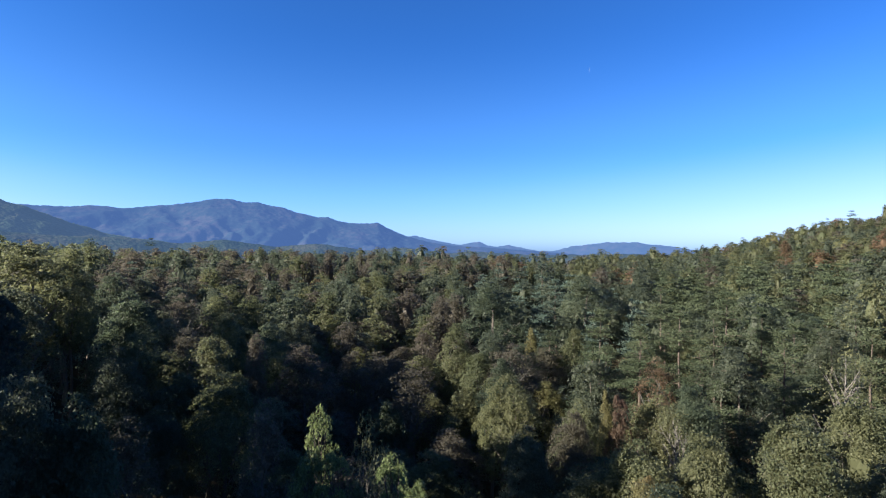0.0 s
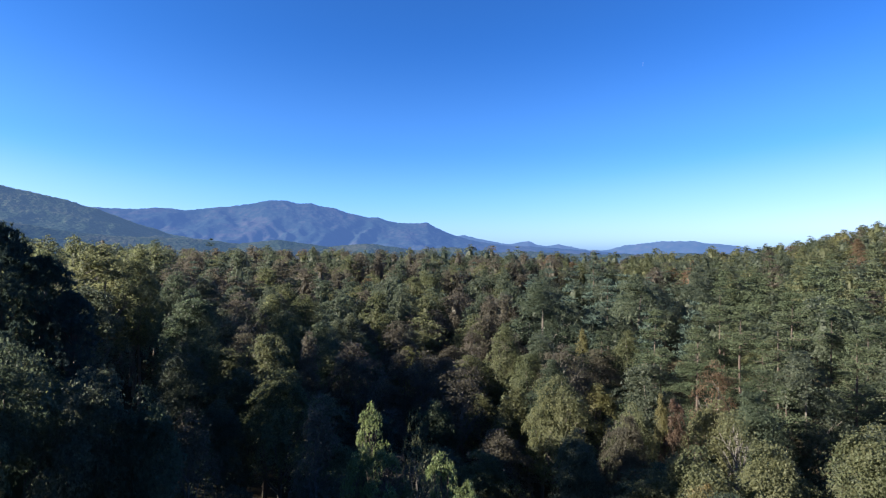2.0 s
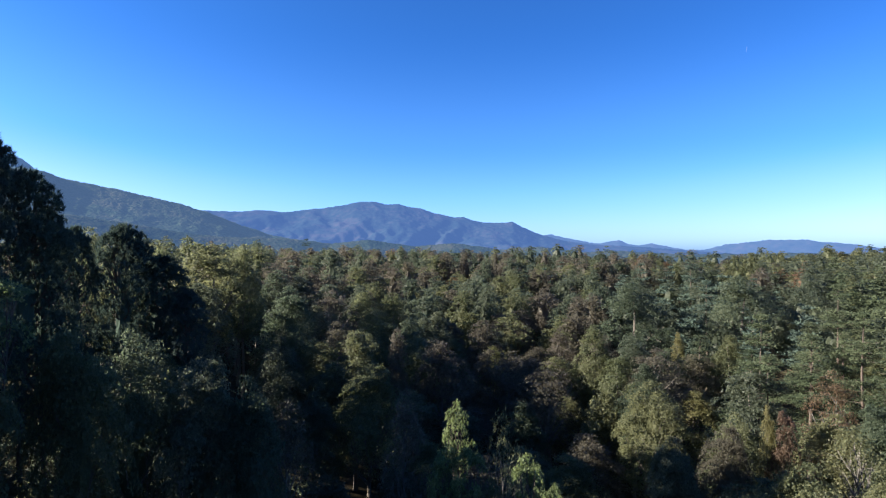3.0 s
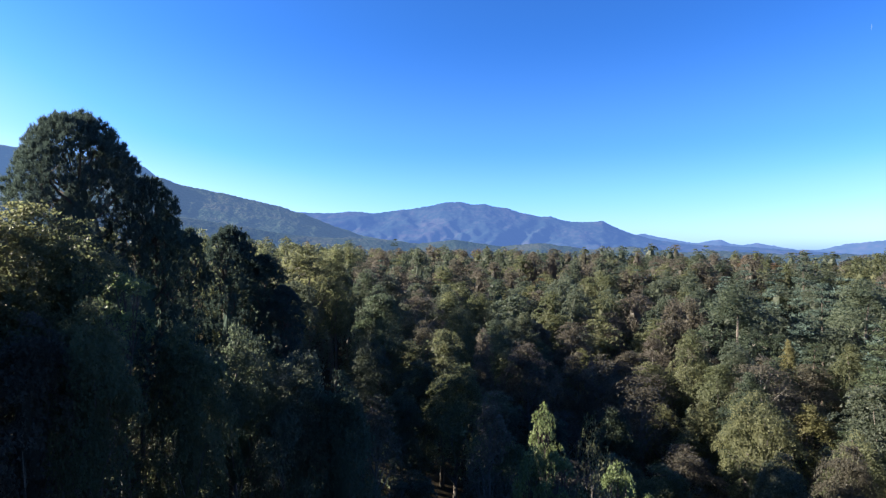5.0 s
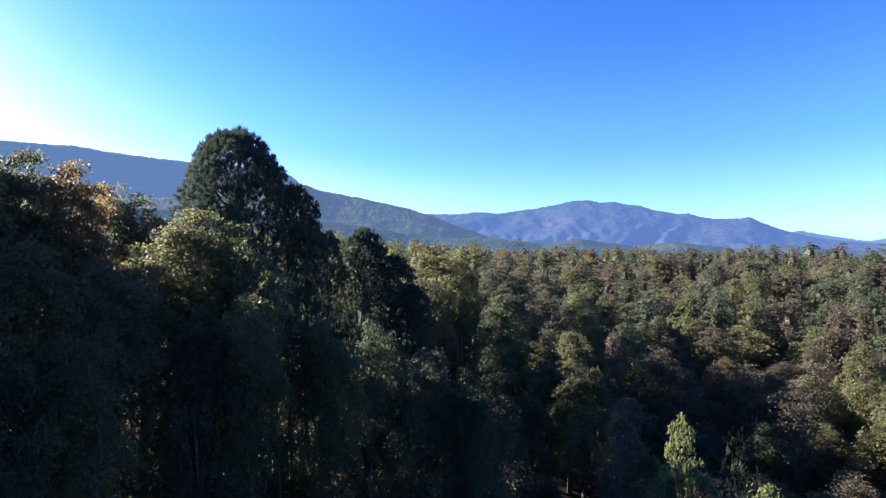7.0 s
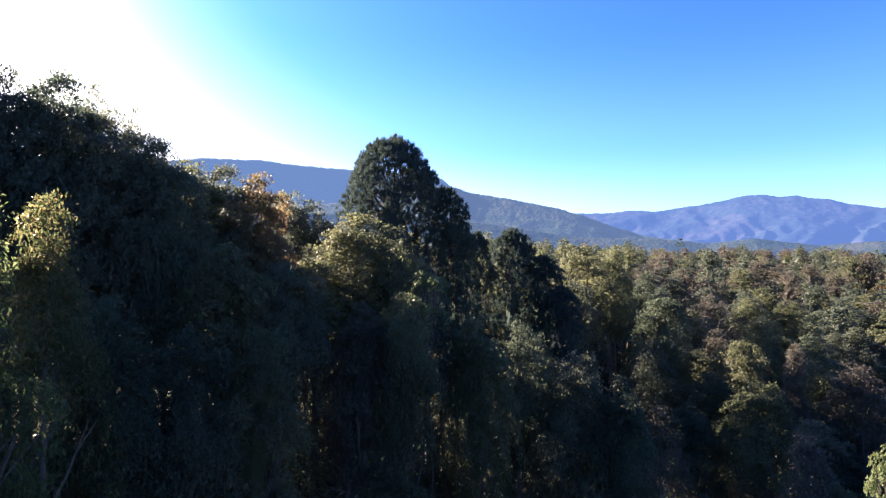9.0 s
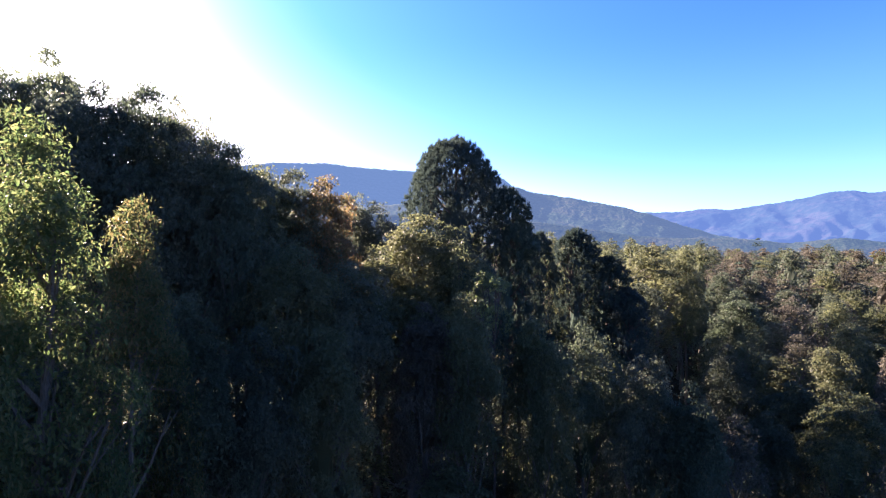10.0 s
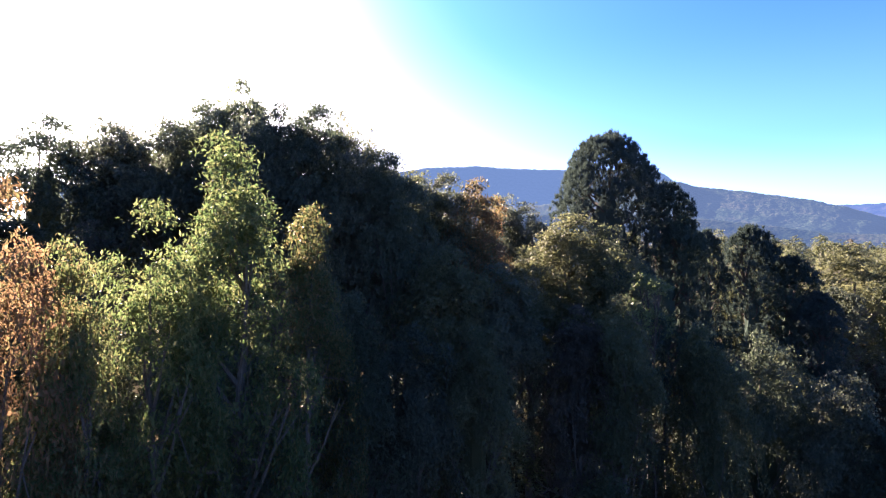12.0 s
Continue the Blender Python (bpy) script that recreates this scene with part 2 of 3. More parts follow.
DISTANT = [(-32, -.3), (-26, 0), (-23.2, .5), (-21.9, .7), (-20.9, .74), (-19.9, .96), (-17.7, .91), (-16.9, .99), (-16.1, .85), (-14.7, .73), (-13.3, .5), (-11.5, .03),
           (-9.8, .08), (-6.9, .66), (-5.7, .47), (-4.7, .59), (-3.8, 1.0), (-2.8, .82), (-1.9, .64), (1.1, 1.16), (2.9, 1.63), (3.9, 1.5), (8, 1.2), (12, .6)]
FAR = [(-22, -.9), (-16, -.5), (-10, 0), (-6, .3), (-2, .5), (1.1, .85), (3.9, 1.56), (5.9, 2.38), (6.8, 2.9),
       (10, 2.86), (10.8, 3.08), (12, 3.42), (13.1, 3.45), (15.4, 3.92), (16.5, 4.35), (17.9, 4.54), (18.9, 4.79), (20.3, 4.74), (21.3, 4.98), (23.1, 4.94), (24.3, 4.64),
       (26.8, 4.22), (30, 3.87), (30.7, 3.74), (32, 3.93), (35.1, 3.72), (37.4, 3.74), (44, 4), (60, 4)]
RIDGE = [(48, 4.0), (50.6, 6.3), (52, 7.5), (53.4, 8.0), (57, 8.2), (62.5, 8.4), (66, 8.6), (70.5, 9.0), (76, 8.9), (79, 8.4), (90, 7.5), (110, 6)]
SLOPE = [(8, -.5), (20.5, -.1), (27.5, .8), (31.6, 1.4), (34.6, 2.4), (37.6, 3.6), (40, 4.3), (45, 5.4), (49, 6.0), (50.6, 6.6), (52, 6.8), (56, 6.0), (62, 5), (75, 4.0), (100, 3)]
FOOT = [(-40, -.3), (-20, -.2), (-10, -.4), (-4, -.1), (0, -.2), (4, .35), (8, .05), (13, .7), (17, .35), (22, 1.0), (26, .6), (30, 1.1), (36, 1.2), (40, 1.6), (45, 2.5), (50, 3.1), (56, 3.6), (70, 4)]
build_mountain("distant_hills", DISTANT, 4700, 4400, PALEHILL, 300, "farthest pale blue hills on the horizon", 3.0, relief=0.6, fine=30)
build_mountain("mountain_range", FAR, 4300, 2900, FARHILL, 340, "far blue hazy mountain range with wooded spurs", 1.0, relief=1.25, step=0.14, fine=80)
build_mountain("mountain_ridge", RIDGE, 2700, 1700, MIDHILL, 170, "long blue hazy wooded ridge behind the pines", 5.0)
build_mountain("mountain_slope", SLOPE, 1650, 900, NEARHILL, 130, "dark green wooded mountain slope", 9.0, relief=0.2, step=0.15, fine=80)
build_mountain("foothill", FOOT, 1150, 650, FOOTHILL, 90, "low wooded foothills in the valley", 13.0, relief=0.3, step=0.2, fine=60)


# ============ trees ============
TREE = 18.0  # height of every tree shape as modelled, before it is scaled


class Leaves:
    """Gathers small pointed leaf faces."""

    def __init__(self):
        self.v, self.f, self.n = [], [], 0

    def faces(self, points, corners):
        """Arrays of faces of that many corners, given by their points."""
        count = len(points) // corners
        self.v.append(points)
        self.f += (self.n + np.arange(count * corners).reshape(count, corners)).tolist()
        self.n += len(points)

    def add(self, centre, normal, along, length, width, three=False):
        """Leaves: each a folded rhombus, or a pointed triangle for trees farther off."""
        side = unit(np.cross(normal, along))
        along = np.cross(side, normal)
        l, w = length[:, None], width[:, None]
        b = centre + side * w * .5 + normal * w * .12
        c = centre + along * l * .5
        d = centre - side * w * .5 + normal * w * .12
        if three:
            self.faces(np.stack([b - along * l * .4, c, d - along * l * .25], 1).reshape(-1, 3), 3)
        else:
            self.faces(np.stack([centre - along * l * .5, b, c, d], 1).reshape(-1, 3), 4)

    def inside(self, radius, low, fill, g):
        """The dense, leafy inside of a crown: an uneven body under the outer sprays."""
        rings, seg = 7, 9
        f = np.linspace(-0.95, 0.92, rings)
        half = np.sqrt(1 - f ** 2) * radius * fill * (1 - 0.3 * f)
        turn = np.arange(seg) * 6.2832 / seg
        wave = g.uniform(.78, 1.12, (rings, seg))
        x, y = half[:, None] * np.cos(turn) * wave, half[:, None] * np.sin(turn) * wave
        z = np.repeat((TREE * (1 + low) / 2 + TREE * (1 - low) / 2 * f * (0.3 + 0.7 * fill))[:, None], seg, 1) + g.uniform(-.3, .3, (rings, seg))
        base = self.n
        self.v.append(np.stack([x, y, z], 2).reshape(-1, 3))
        self.n += rings * seg
        for k in range(rings - 1):
            for i in range(seg):
                j = (i + 1) % seg
                self.f.append([base + k * seg + i, base + k * seg + j, base + (k + 1) * seg + j, base + (k + 1) * seg + i])

    def arrays(self):
        return np.concatenate(self.v), self.f


def unit(a):
    return a / (np.linalg.norm(a, axis=1, keepdims=True) + 1e-9)


def tube(verts, faces, path, radii, sides):
    """A tapered limb along a path."""
    base = len(verts)
    for k, (p, r) in enumerate(zip(path, radii)):
        d = (path[min(k + 1, len(path) - 1)] - path[max(k - 1, 0)]).normalized()
        s = d.cross(Vector((0.3, 0.9, 0.2))).normalized()
        t = d.cross(s)
        for i in range(sides):
            a = 2 * math.pi * i / sides
            verts.append(p + (s * math.cos(a) + t * math.sin(a)) * r)
    for k in range(len(path) - 1):
        for i in range(sides):
            j = (i + 1) % sides
            faces.append((base + k * sides + i, base + k * sides + j, base + (k + 1) * sides + j, base + (k + 1) * sides + i))


def dome_clumps(g, radius, low, clumps, size, flat, seed):
    """Places and sizes of the needle pads of a broad pine under a rounded dome: its flanks, and a third that close it from above."""
    f = np.clip((np.arange(clumps) + g.uniform(0, 1, clumps)) / clumps, 0, 0.98)
    half = np.sqrt(np.clip(1 - f ** 4, 0.02, 1)) * (0.85 + 0.15 * np.clip(f / 0.3, 0, 1))
    rad = radius * size * g.uniform(0.7, 1.25, clumps) * (0.55 + 0.45 * half)
    turn = np.arange(clumps) * 2.39996 + g.uniform(-.5, .5, clumps)
    lop = 1 + 0.12 * np.sin(2 * turn + seed) + 0.08 * np.sin(3 * turn + 2 * seed + 4 * f)
    out = np.maximum(half * radius * lop - rad * 0.75, 0) * np.where(g.uniform(0, 1, clumps) < .75, g.uniform(.85, 1.05, clumps), g.uniform(.5, .85, clumps))
    cap = np.arange(clumps) % 3 == 0
    rho = np.sqrt(g.uniform(0, 0.8, clumps))
    f = np.where(cap, np.clip(1 - rho ** 2, 0, 1) ** 0.25, f)
    out = np.where(cap, rho * radius * lop * 0.92, out)
    z0, z1 = low * TREE + rad * 0.6, TREE - rad * flat
    return np.stack([np.cos(turn) * out, np.sin(turn) * out, z0 + (z1 - z0) * f], 1), rad


def crown_shape(seed, style="oval", radius=3.8, low=0.3, clumps=40, sprays=12, per=20, leaf=0.2, spray=0.36, size=0.36, slim=0.7,
                droop=0.0, fill=0.5, three=True, needles=False, limbs=10, sides=6, girth=1.0, flat=0.8, rough=0.5):
    """Crown (vertices, faces) and trunk (vertices, faces) of a tree with its foot at the origin:
    limbs carry clumps, clumps carry sprays, and each spray is a flat fan of leaves or a burst of needles."""
    g = np.random.RandomState(seed)
    half_h, mid = TREE * (1 - low) / 2, TREE * (1 + low) / 2
    if style == "dome":
        cen, rad = dome_clumps(g, radius, low, clumps, size, flat, seed)
    else:
        d = unit(g.normal(size=(clumps, 3)) * np.array([1, 1, .95]) + np.array([0, 0, .14]))
        d *= (g.uniform(0.42, 0.98, clumps) ** 0.7)[:, None]
        d[:5] = ((0.05, 0.04, 0.86), (0.5, 0.12, 0.64), (-0.3, 0.42, 0.66), (-0.05, -0.5, 0.6), (-0.48, -0.16, 0.56))
        taper = np.clip(1.1 - {"oval": 0.55, "round": 0.22}[style] * (d[:, 2] + 0.25), 0.42, 1.2)
        turn = np.arctan2(d[:, 1], d[:, 0])
        lop = 1 + 0.16 * np.sin(2 * turn + seed) + 0.12 * np.sin(3 * turn + 2 * seed + 3 * d[:, 2])
        rad = radius * size * g.uniform(0.7, 1.25, clumps) * (1 - 0.36 * np.clip(d[:, 2], 0, 1))
        reach = 1 - 0.6 * size
        cen = np.stack([d[:, 0] * radius * reach * taper * lop, d[:, 1] * radius * reach * taper * lop, mid + d[:, 2] * (half_h - rad * flat)], 1)
    whole = unit((cen - np.array([0, 0, mid - 0.25 * half_h])) * np.array([1, 1, radius / half_h]))

    n = clumps * sprays
    pick = np.repeat(np.arange(clumps), sprays)
    way = unit(g.normal(size=(n, 3)) + 0.75 * whole[pick] + np.array([0, 0, .3]))
    place = cen[pick] + way * (rad[pick] * g.uniform(.72, 1.1, n))[:, None] * np.array([1, 1, flat])
    face = unit(0.55 * way + 0.8 * whole[pick] + np.array([0, 0, .32]) + 0.25 * g.normal(size=(n, 3)))

    m = n * per
    of = np.repeat(np.arange(n), per)
    crown = Leaves()
    if needles:
        d = unit(0.75 * face[of] + g.normal(size=(m, 3)) * 0.75)
        long = leaf * g.uniform(.7, 1.25, m)
        centre = place[of] + d * (long * .45)[:, None] + 0.10 * spray * g.normal(size=(m, 3))
        normal = unit(face[of] + 0.5 * g.normal(size=(m, 3)))
        crown.add(centre, unit(np.cross(d, np.cross(normal, d))), d, long, long * slim, True)
    else:
        off = g.normal(size=(m, 3)) * spray * 0.62
        off -= face[of] * (np.sum(off * face[of], 1) * 0.72)[:, None]
        off[:, 2] -= droop * np.linalg.norm(off, axis=1)
        normal = unit(face[of] + rough * g.normal(size=(m, 3)))
        along = unit(g.normal(size=(m, 3)) + np.array([0, 0, -.15 - 2.4 * droop]))
        long = leaf * g.uniform(.65, 1.35, m)
        crown.add(place[of] + off, normal, along, long, long * slim * g.uniform(.8, 1.2, m), three)
    if fill:
        crown.inside(radius, low, fill, g)

    verts, faces = [], []
    lean = Vector((g.uniform(-.5, .5), g.uniform(-.5, .5), 0))
    top = TREE * 0.88
    path = [lean * (k / 6) ** 2 + Vector((0.13 * math.sin(k * 1.7 + seed), 0.13 * math.cos(k * 2.3 + seed), top * k / 6 - (0.6 if k == 0 else 0))) for k in range(7)]
    tube(verts, faces, path, [girth * w for w in (.3, .24, .2, .17, .13, .08, .03)], sides)
    for i in np.argsort(-rad)[:limbs]:
        c = cen[i]
        k = min(max(TREE * low * 0.75, c[2] - math.hypot(c[0], c[1]) * (0.35 if needles else 1.1) - 0.4), top * 0.92) / top * 6
        j = min(int(k), 5)
        p0, p2 = path[j].lerp(path[j + 1], k - j), Vector(c)
        p1 = p0.lerp(p2, 0.5) + Vector((0, 0, -0.07 * (p2 - p0).length))
        tube(verts, faces, [p0, p1, p2], [.09 * girth, .06 * girth, .022], 4)
        for _ in range(2):
            tube(verts, faces, [p1.lerp(p2, .4), p2 + Vector(g.normal(size=3)) * 0.4 * float(rad[i])], [.035, .012], 3)
    return crown.arrays(), (verts, faces)


def layered_pine_shape(seed, radius=3.4, low=0.24, tiers=13, arms=7, per=52, leaf=0.23, limbs=True):
    """A tall pine whose limbs stand out level in tiers, each a flat, soft layer of needle tufts."""
    g = np.random.RandomState(seed)
    crown, verts, faces = Leaves(), [], []
    path = [Vector((0.1 * math.sin(k + seed), 0.1 * math.cos(1.4 * k + seed), TREE * 0.97 * k / 6 - (0.6 if k == 0 else 0))) for k in range(7)]
    tube(verts, faces, path, [.24, .2, .17, .14, .11, .07, .02], 6)
    tufts, ways = [], []
    for t in range(tiers):
        f = (t + 0.3 * g.uniform(-1, 1)) / (tiers - 1)
        z = TREE * (low + (0.985 - low) * min(max(f, 0), 1))
        reach = radius * (max(1 - f, 0.03) ** 0.55) * min(1, 0.75 + f)
        for a in range(arms):
            turn = 6.283 * a / arms + t * 1.3 + g.uniform(-.35, .35)
            length = reach * g.uniform(.72, 1.12)
            d = Vector((math.cos(turn), math.sin(turn), 0))
            z += g.uniform(-.8, .8) * min(1, 2 * (1 - f))
            tip = Vector((0, 0, z + 0.10 * length)) + d * length
            if limbs:
                tube(verts, faces, [Vector((0, 0, z)), Vector((0, 0, z - 0.03 * length)) + d * length * .6, tip], [.05, .035, .01], 3)
            for s in range(max(2, int(length * 2.2))):
                q = (s + 0.6) / max(2, int(length * 2.2))
                side = Vector((-d.y, d.x, 0)) * g.uniform(-.45, .45) * length * q
                tufts.append(Vector((0, 0, z + 0.10 * length * q * q + g.uniform(-.08, .14))) + d * length * (.2 + .8 * q) + side)
                ways.append(d)
    tufts, ways = np.array(tufts), np.array(ways)
    of = np.repeat(np.arange(len(tufts)), per)
    m = len(of)
    d = unit(0.5 * ways[of] + g.normal(size=(m, 3)) * np.array([.8, .8, .35]) + np.array([0, 0, .3]))
    long = leaf * g.uniform(.7, 1.3, m)
    off = g.normal(size=(m, 3)) * np.array([.28, .28, .14])
    normal = unit(np.array([0, 0, .8]) + 0.5 * ways[of] + 0.6 * g.normal(size=(m, 3)))
    crown.add(tufts[of] + off + d * (long * .4)[:, None], unit(np.cross(d, np.cross(normal, d))), d, long, long * .36, True)
    return crown.arrays(), (verts, faces)


LABELS = {
    "green": ("broadleaf_tree", "tall broadleaved forest tree with dull green leaves", GREEN),
    "olive": ("broadleaf_tree", "forest tree with olive leaves turning in autumn", OLIVE),
    "tan": ("autumn_tree", "thinning autumn tree with tan brown leaves", TAN),
    "rust": ("autumn_tree", "autumn tree with rusty red-brown leaves", RUST),
    "yellow": ("autumn_tree", "slim autumn tree with yellow leaves", YELLOW),
    "gold": ("autumn_tree", "tree with leaves turning gold and brown against the sun", GOLD),
    "bare": ("bare_tree", "nearly bare tree with pale grey limbs showing", OLIVE),
    "bright": ("young_tree", "young tree with fresh light green leaves catching sun", BRIGHT),
    "pine": ("pine_tree", "dark green pine with layered needle pads", NEEDLE),
    "palepine": ("pine_tree", "sunlit green pine on the forest slope", PINEGREEN),
}
SHAPES = {  # half-width as modelled, and the shapes
    "close": (3.0, [crown_shape(11 + i, ("oval", "round", "oval")[i], 3.0, 0.3, 56, 16, 26, 0.16, 0.40, 0.36, 0.40, droop=0.22, fill=0, three=False, limbs=22, sides=8) for i in range(3)]),
    "near": (3.8, [crown_shape(21 + i, ("oval", "round", "round")[i], 3.8, 0.36, 70, 14, 22, 0.18, 0.40, 0.36, fill=0.25, limbs=16, sides=7) for i in range(3)]),
    "middle": (3.6, [crown_shape(31 + i, ("oval", "round", "oval", "round")[i], 3.6, 0.3, 54, 13, 20, 0.215, 0.42, 0.38, fill=0, limbs=9, sides=5) for i in range(4)]),
    "thin": (3.2, [crown_shape(51 + i, ("oval", "round", "oval")[i], 3.2, 0.34, 60, 9, 11, 0.2, 0.46, 0.34, fill=0, limbs=30, sides=5) for i in range(3)]),
    "young": (1.7, [crown_shape(61 + i, "round", 1.7, 0.79, 15, 8, 18, 0.17, 0.24, 0.36, 0.6, droop=0.04, limbs=12, sides=5, girth=0.4, fill=0) for i in range(3)]),
    "bare": (3.2, [crown_shape(81 + i, "round", 3.2, 0.34, 44, 6, 8, 0.2, 0.5, 0.34, fill=0, limbs=38, sides=6, girth=0.7) for i in range(2)]),
    "plain": (3.6, [crown_shape(41 + i, ("oval", "round")[i], 3.6, 0.3, 34, 7, 6, 0.5, 0.5, 0.4, fill=0.5, limbs=6, sides=5) for i in range(2)]),
    "pine": (3.4, [layered_pine_shape(71 + i) for i in range(3)]),
    "great": (5.0, [crown_shape(91, "dome", 5.0, 0.3, 380, 11, 40, 0.27, 0.3, 0.19, 0.14, needles=True, fill=0.36, limbs=90, sides=9, girth=0.8, flat=0.6)]),
    "dark": (2.8, [crown_shape(95 + i, "dome", 2.8, 0.34, 170, 10, 36, 0.27, 0.3, 0.3, 0.16, needles=True, fill=0.25, limbs=50, sides=7, girth=0.8, flat=0.5) for i in range(2)]),
}
MESHES = {}


def shared(kind, lod, k):
    """The trunk and crown meshes of one shape in one foliage, made once."""
    key = (kind, lod, k)
    if key not in MESHES:
        (cv, cf), (tv, tf) = SHAPES[lod][1][k]
        crown, trunk = bpy.data.meshes.new("crown"), bpy.data.meshes.new("trunk")
        crown.from_pydata(cv.tolist(), [], cf)
        trunk.from_pydata(tv, [], tf)
        crown.materials.append(LABELS[kind][2])
        trunk.materials.append(PINEBARK if "pine" in kind or lod == "young" else PALEBARK if lod in ("thin", "bare") else BARK)
        MESHES[key] = (trunk, crown)
    return MESHES[key]


def plant(kind, lod, k, az, r, top, width, spin=0.0, label="", group="trees of the forest"):
    """A tree rooted in the ground whose top stands at that height, with a crown of that width."""
    name, text, _ = LABELS[kind]
    z = ground_at(az, r) - 0.3
    half, shapes = SHAPES[lod]
    s, w = max(0.3, (top - z) / TREE), width / (2 * half)
    root = new(name)
    root.empty_display_size = 0.5
    root.matrix_basis = Matrix.Translation(spot(az, r, z)) @ Matrix.Rotation(spin, 4, "Z") @ Matrix.Diagonal((w, w, s, 1))
    for part_name, me in zip(("trunk", "crown"), shared(kind, lod, k % len(shapes))):
        ob = new(part_name, me)
        ob.parent = root
    return tagged(root, label or text, "tree", group)


taken = []


def tree(kind, lod, k, az, r, el, width, label=""):
    """A tree that stands out, by azimuth, distance, elevation of its top and width of its crown."""
    plant(kind, lod, k, az, r, EYE + r * math.tan(radians(el)), width, az * 0.7 + r, label)
    taken.append((az, r, width / 2))


def kind_at(az, r, u):
    """Which foliage grows where: pines on the sunny slope, tan trees in the ravine, greens and rust elsewhere."""
    if az < -11 and 62 < r < (98 if az > -20 else 190):
        mix = [("palepine", .56), ("green", .27), ("olive", .13), ("tan", .04)]
    elif -22 < az < -4 and 98 <= r < 165:
        mix = [("pine", .30), ("green", .55), ("olive", .12), ("tan", .03)]
    elif az < -11:
        mix = [("olive", .46), ("green", .36), ("tan", .07), ("palepine", .05), ("rust", .015), ("yellow", .045)]
    elif -5 < az < 12 and 68 < r < 105:
        mix = [("tan", .64), ("olive", .24), ("yellow", .04), ("green", .08)]
    elif az < 32 and r > 68:
        mix = [("tan", .30), ("olive", .24), ("green", .36), ("yellow", .02), ("rust", .02), ("pine", .06)]
    elif az < 30 and r < 62:
        mix = [("green", .66), ("olive", .20), ("tan", .12), ("rust", .02)]
    elif az > 60:
        mix = [("green", .52), ("olive", .3), ("tan", .12), ("rust", .06)]
    else:
        mix = [("green", .50), ("olive", .30), ("tan", .17), ("rust", .03)]
    for kind, p in mix:
        u -= p
        if u < 0:
            return kind
    return "green"


# The tall round-topped pine against the ridge, and the dark pines below it.
tree("pine", "great", 0, 57.3, 45, 11.7, 9.6, "tall dark pine with a broad rounded crown above its neighbours")
tree("pine", "dark", 1, 52.0, 46.5, 6.6, 5.4)
tree("pine", "dark", 0, 50.4, 48, 3.4, 4.4)
tree("pine", "dark", 1, 48.3, 50, 2.0, 3.4)
tree("pine", "dark", 0, 44.6, 52, 2.1, 5.6)
tree("pine", "dark", 1, 41.8, 53, -0.6, 5.4)
tree("pine", "dark", 0, 39.8, 52, -3.8, 5.0)
tree("olive", "middle", 0, 47.2, 58, 2.9, 3.4)

# In front of the pines: olive and yellowish crowns, a fresh green one, rusty ones in the shade.
tree("olive", "near", 2, 61.4, 35, 5.0, 7.6)
tree("olive", "near", 1, 57.2, 33, 4.0, 6.0)
tree("olive", "near", 1, 65.4, 32, 1.6, 6.5)
tree("green", "near", 1, 65.2, 40, 6.2, 5.6)
tree("green", "near", 2, 67.4, 41, 7.0, 5.6)
tree("gold", "near", 1, 70.7, 32, 8.9, 5.2)
tree("olive", "near", 2, 74.0, 26, 2.0, 5.4)
tree("green", "near", 1, 69.0, 28, 0.0, 6.0)
tree("bright", "young", 2, 53.4, 30, -1.7, 3.2)
tree("olive", "near", 1, 56.0, 27, -3.0, 4.4)
tree("olive", "near", 2, 48.2, 30, -5.4, 4.6)
tree("tan", "near", 0, 60.5, 27, -4.0, 4.4)
tree("green", "near", 1, 44.0, 34, -6.2, 5.2)
tree("green", "near", 2, 38.2, 33, -9.2, 5.4)
tree("green", "near", 0, 34.0, 32, -11.0, 5.2)
tree("olive", "middle", 3, 37.2, 76, 1.2, 9.6)
tree("olive", "middle", 0, 34.4, 78, 1.2, 6.0)
tree("green", "near", 0, 30.0, 66, -3.0, 8.0)

# The high wood against the sun, and the near crowns that turn gold.
tree("green", "near", 2, 73.6, 32.0, 9.4, 5.5)
tree("olive", "near", 1, 76.6, 32.0, 9.7, 5.5)
tree("green", "near", 2, 79.4, 28.0, 11.8, 4.5)
tree("olive", "thin", 0, 81.7, 32.2, 14.1, 2.6, "tall sparse tree with pale leaves against the bright sky")
tree("olive", "thin", 2, 84.6, 32.2, 16.1, 2.6, "tall sparse tree with pale leaves against the bright sky")
tree("green", "near", 1, 83.2, 28.7, 13.8, 5.2)
tree("green", "near", 2, 87.2, 29.4, 16.2, 5.5)
tree("green", "near", 1, 90.8, 30.1, 16.0, 5.4)
tree("green", "near", 0, 94.6, 36, 18.2, 6.0)
tree("green", "near", 2, 97.8, 38, 15.8, 6.8)
tree("green", "near", 1, 101.5, 38, 14.0, 7.0)
tree("green", "near", 2, 106.0, 38, 13.2, 7.2)
tree("green", "near", 1, 110.5, 38, 13.2, 7.2)
tree("green", "near", 1, 85.4, 33.6, 14.2, 5.8)
tree("green", "near", 1, 89.2, 33.6, 15.0, 5.8)
tree("green", "near", 1, 93.0, 32.9, 16.0, 5.8)
tree("green", "near", 0, 96.4, 44, 15.2, 7.5)
tree("green", "near", 1, 100.2, 44, 13.2, 7.9)
tree("green", "near", 1, 104.4, 44, 12.6, 7.9)
tree("green", "near", 2, 80.8, 32.9, 11.8, 5.5)
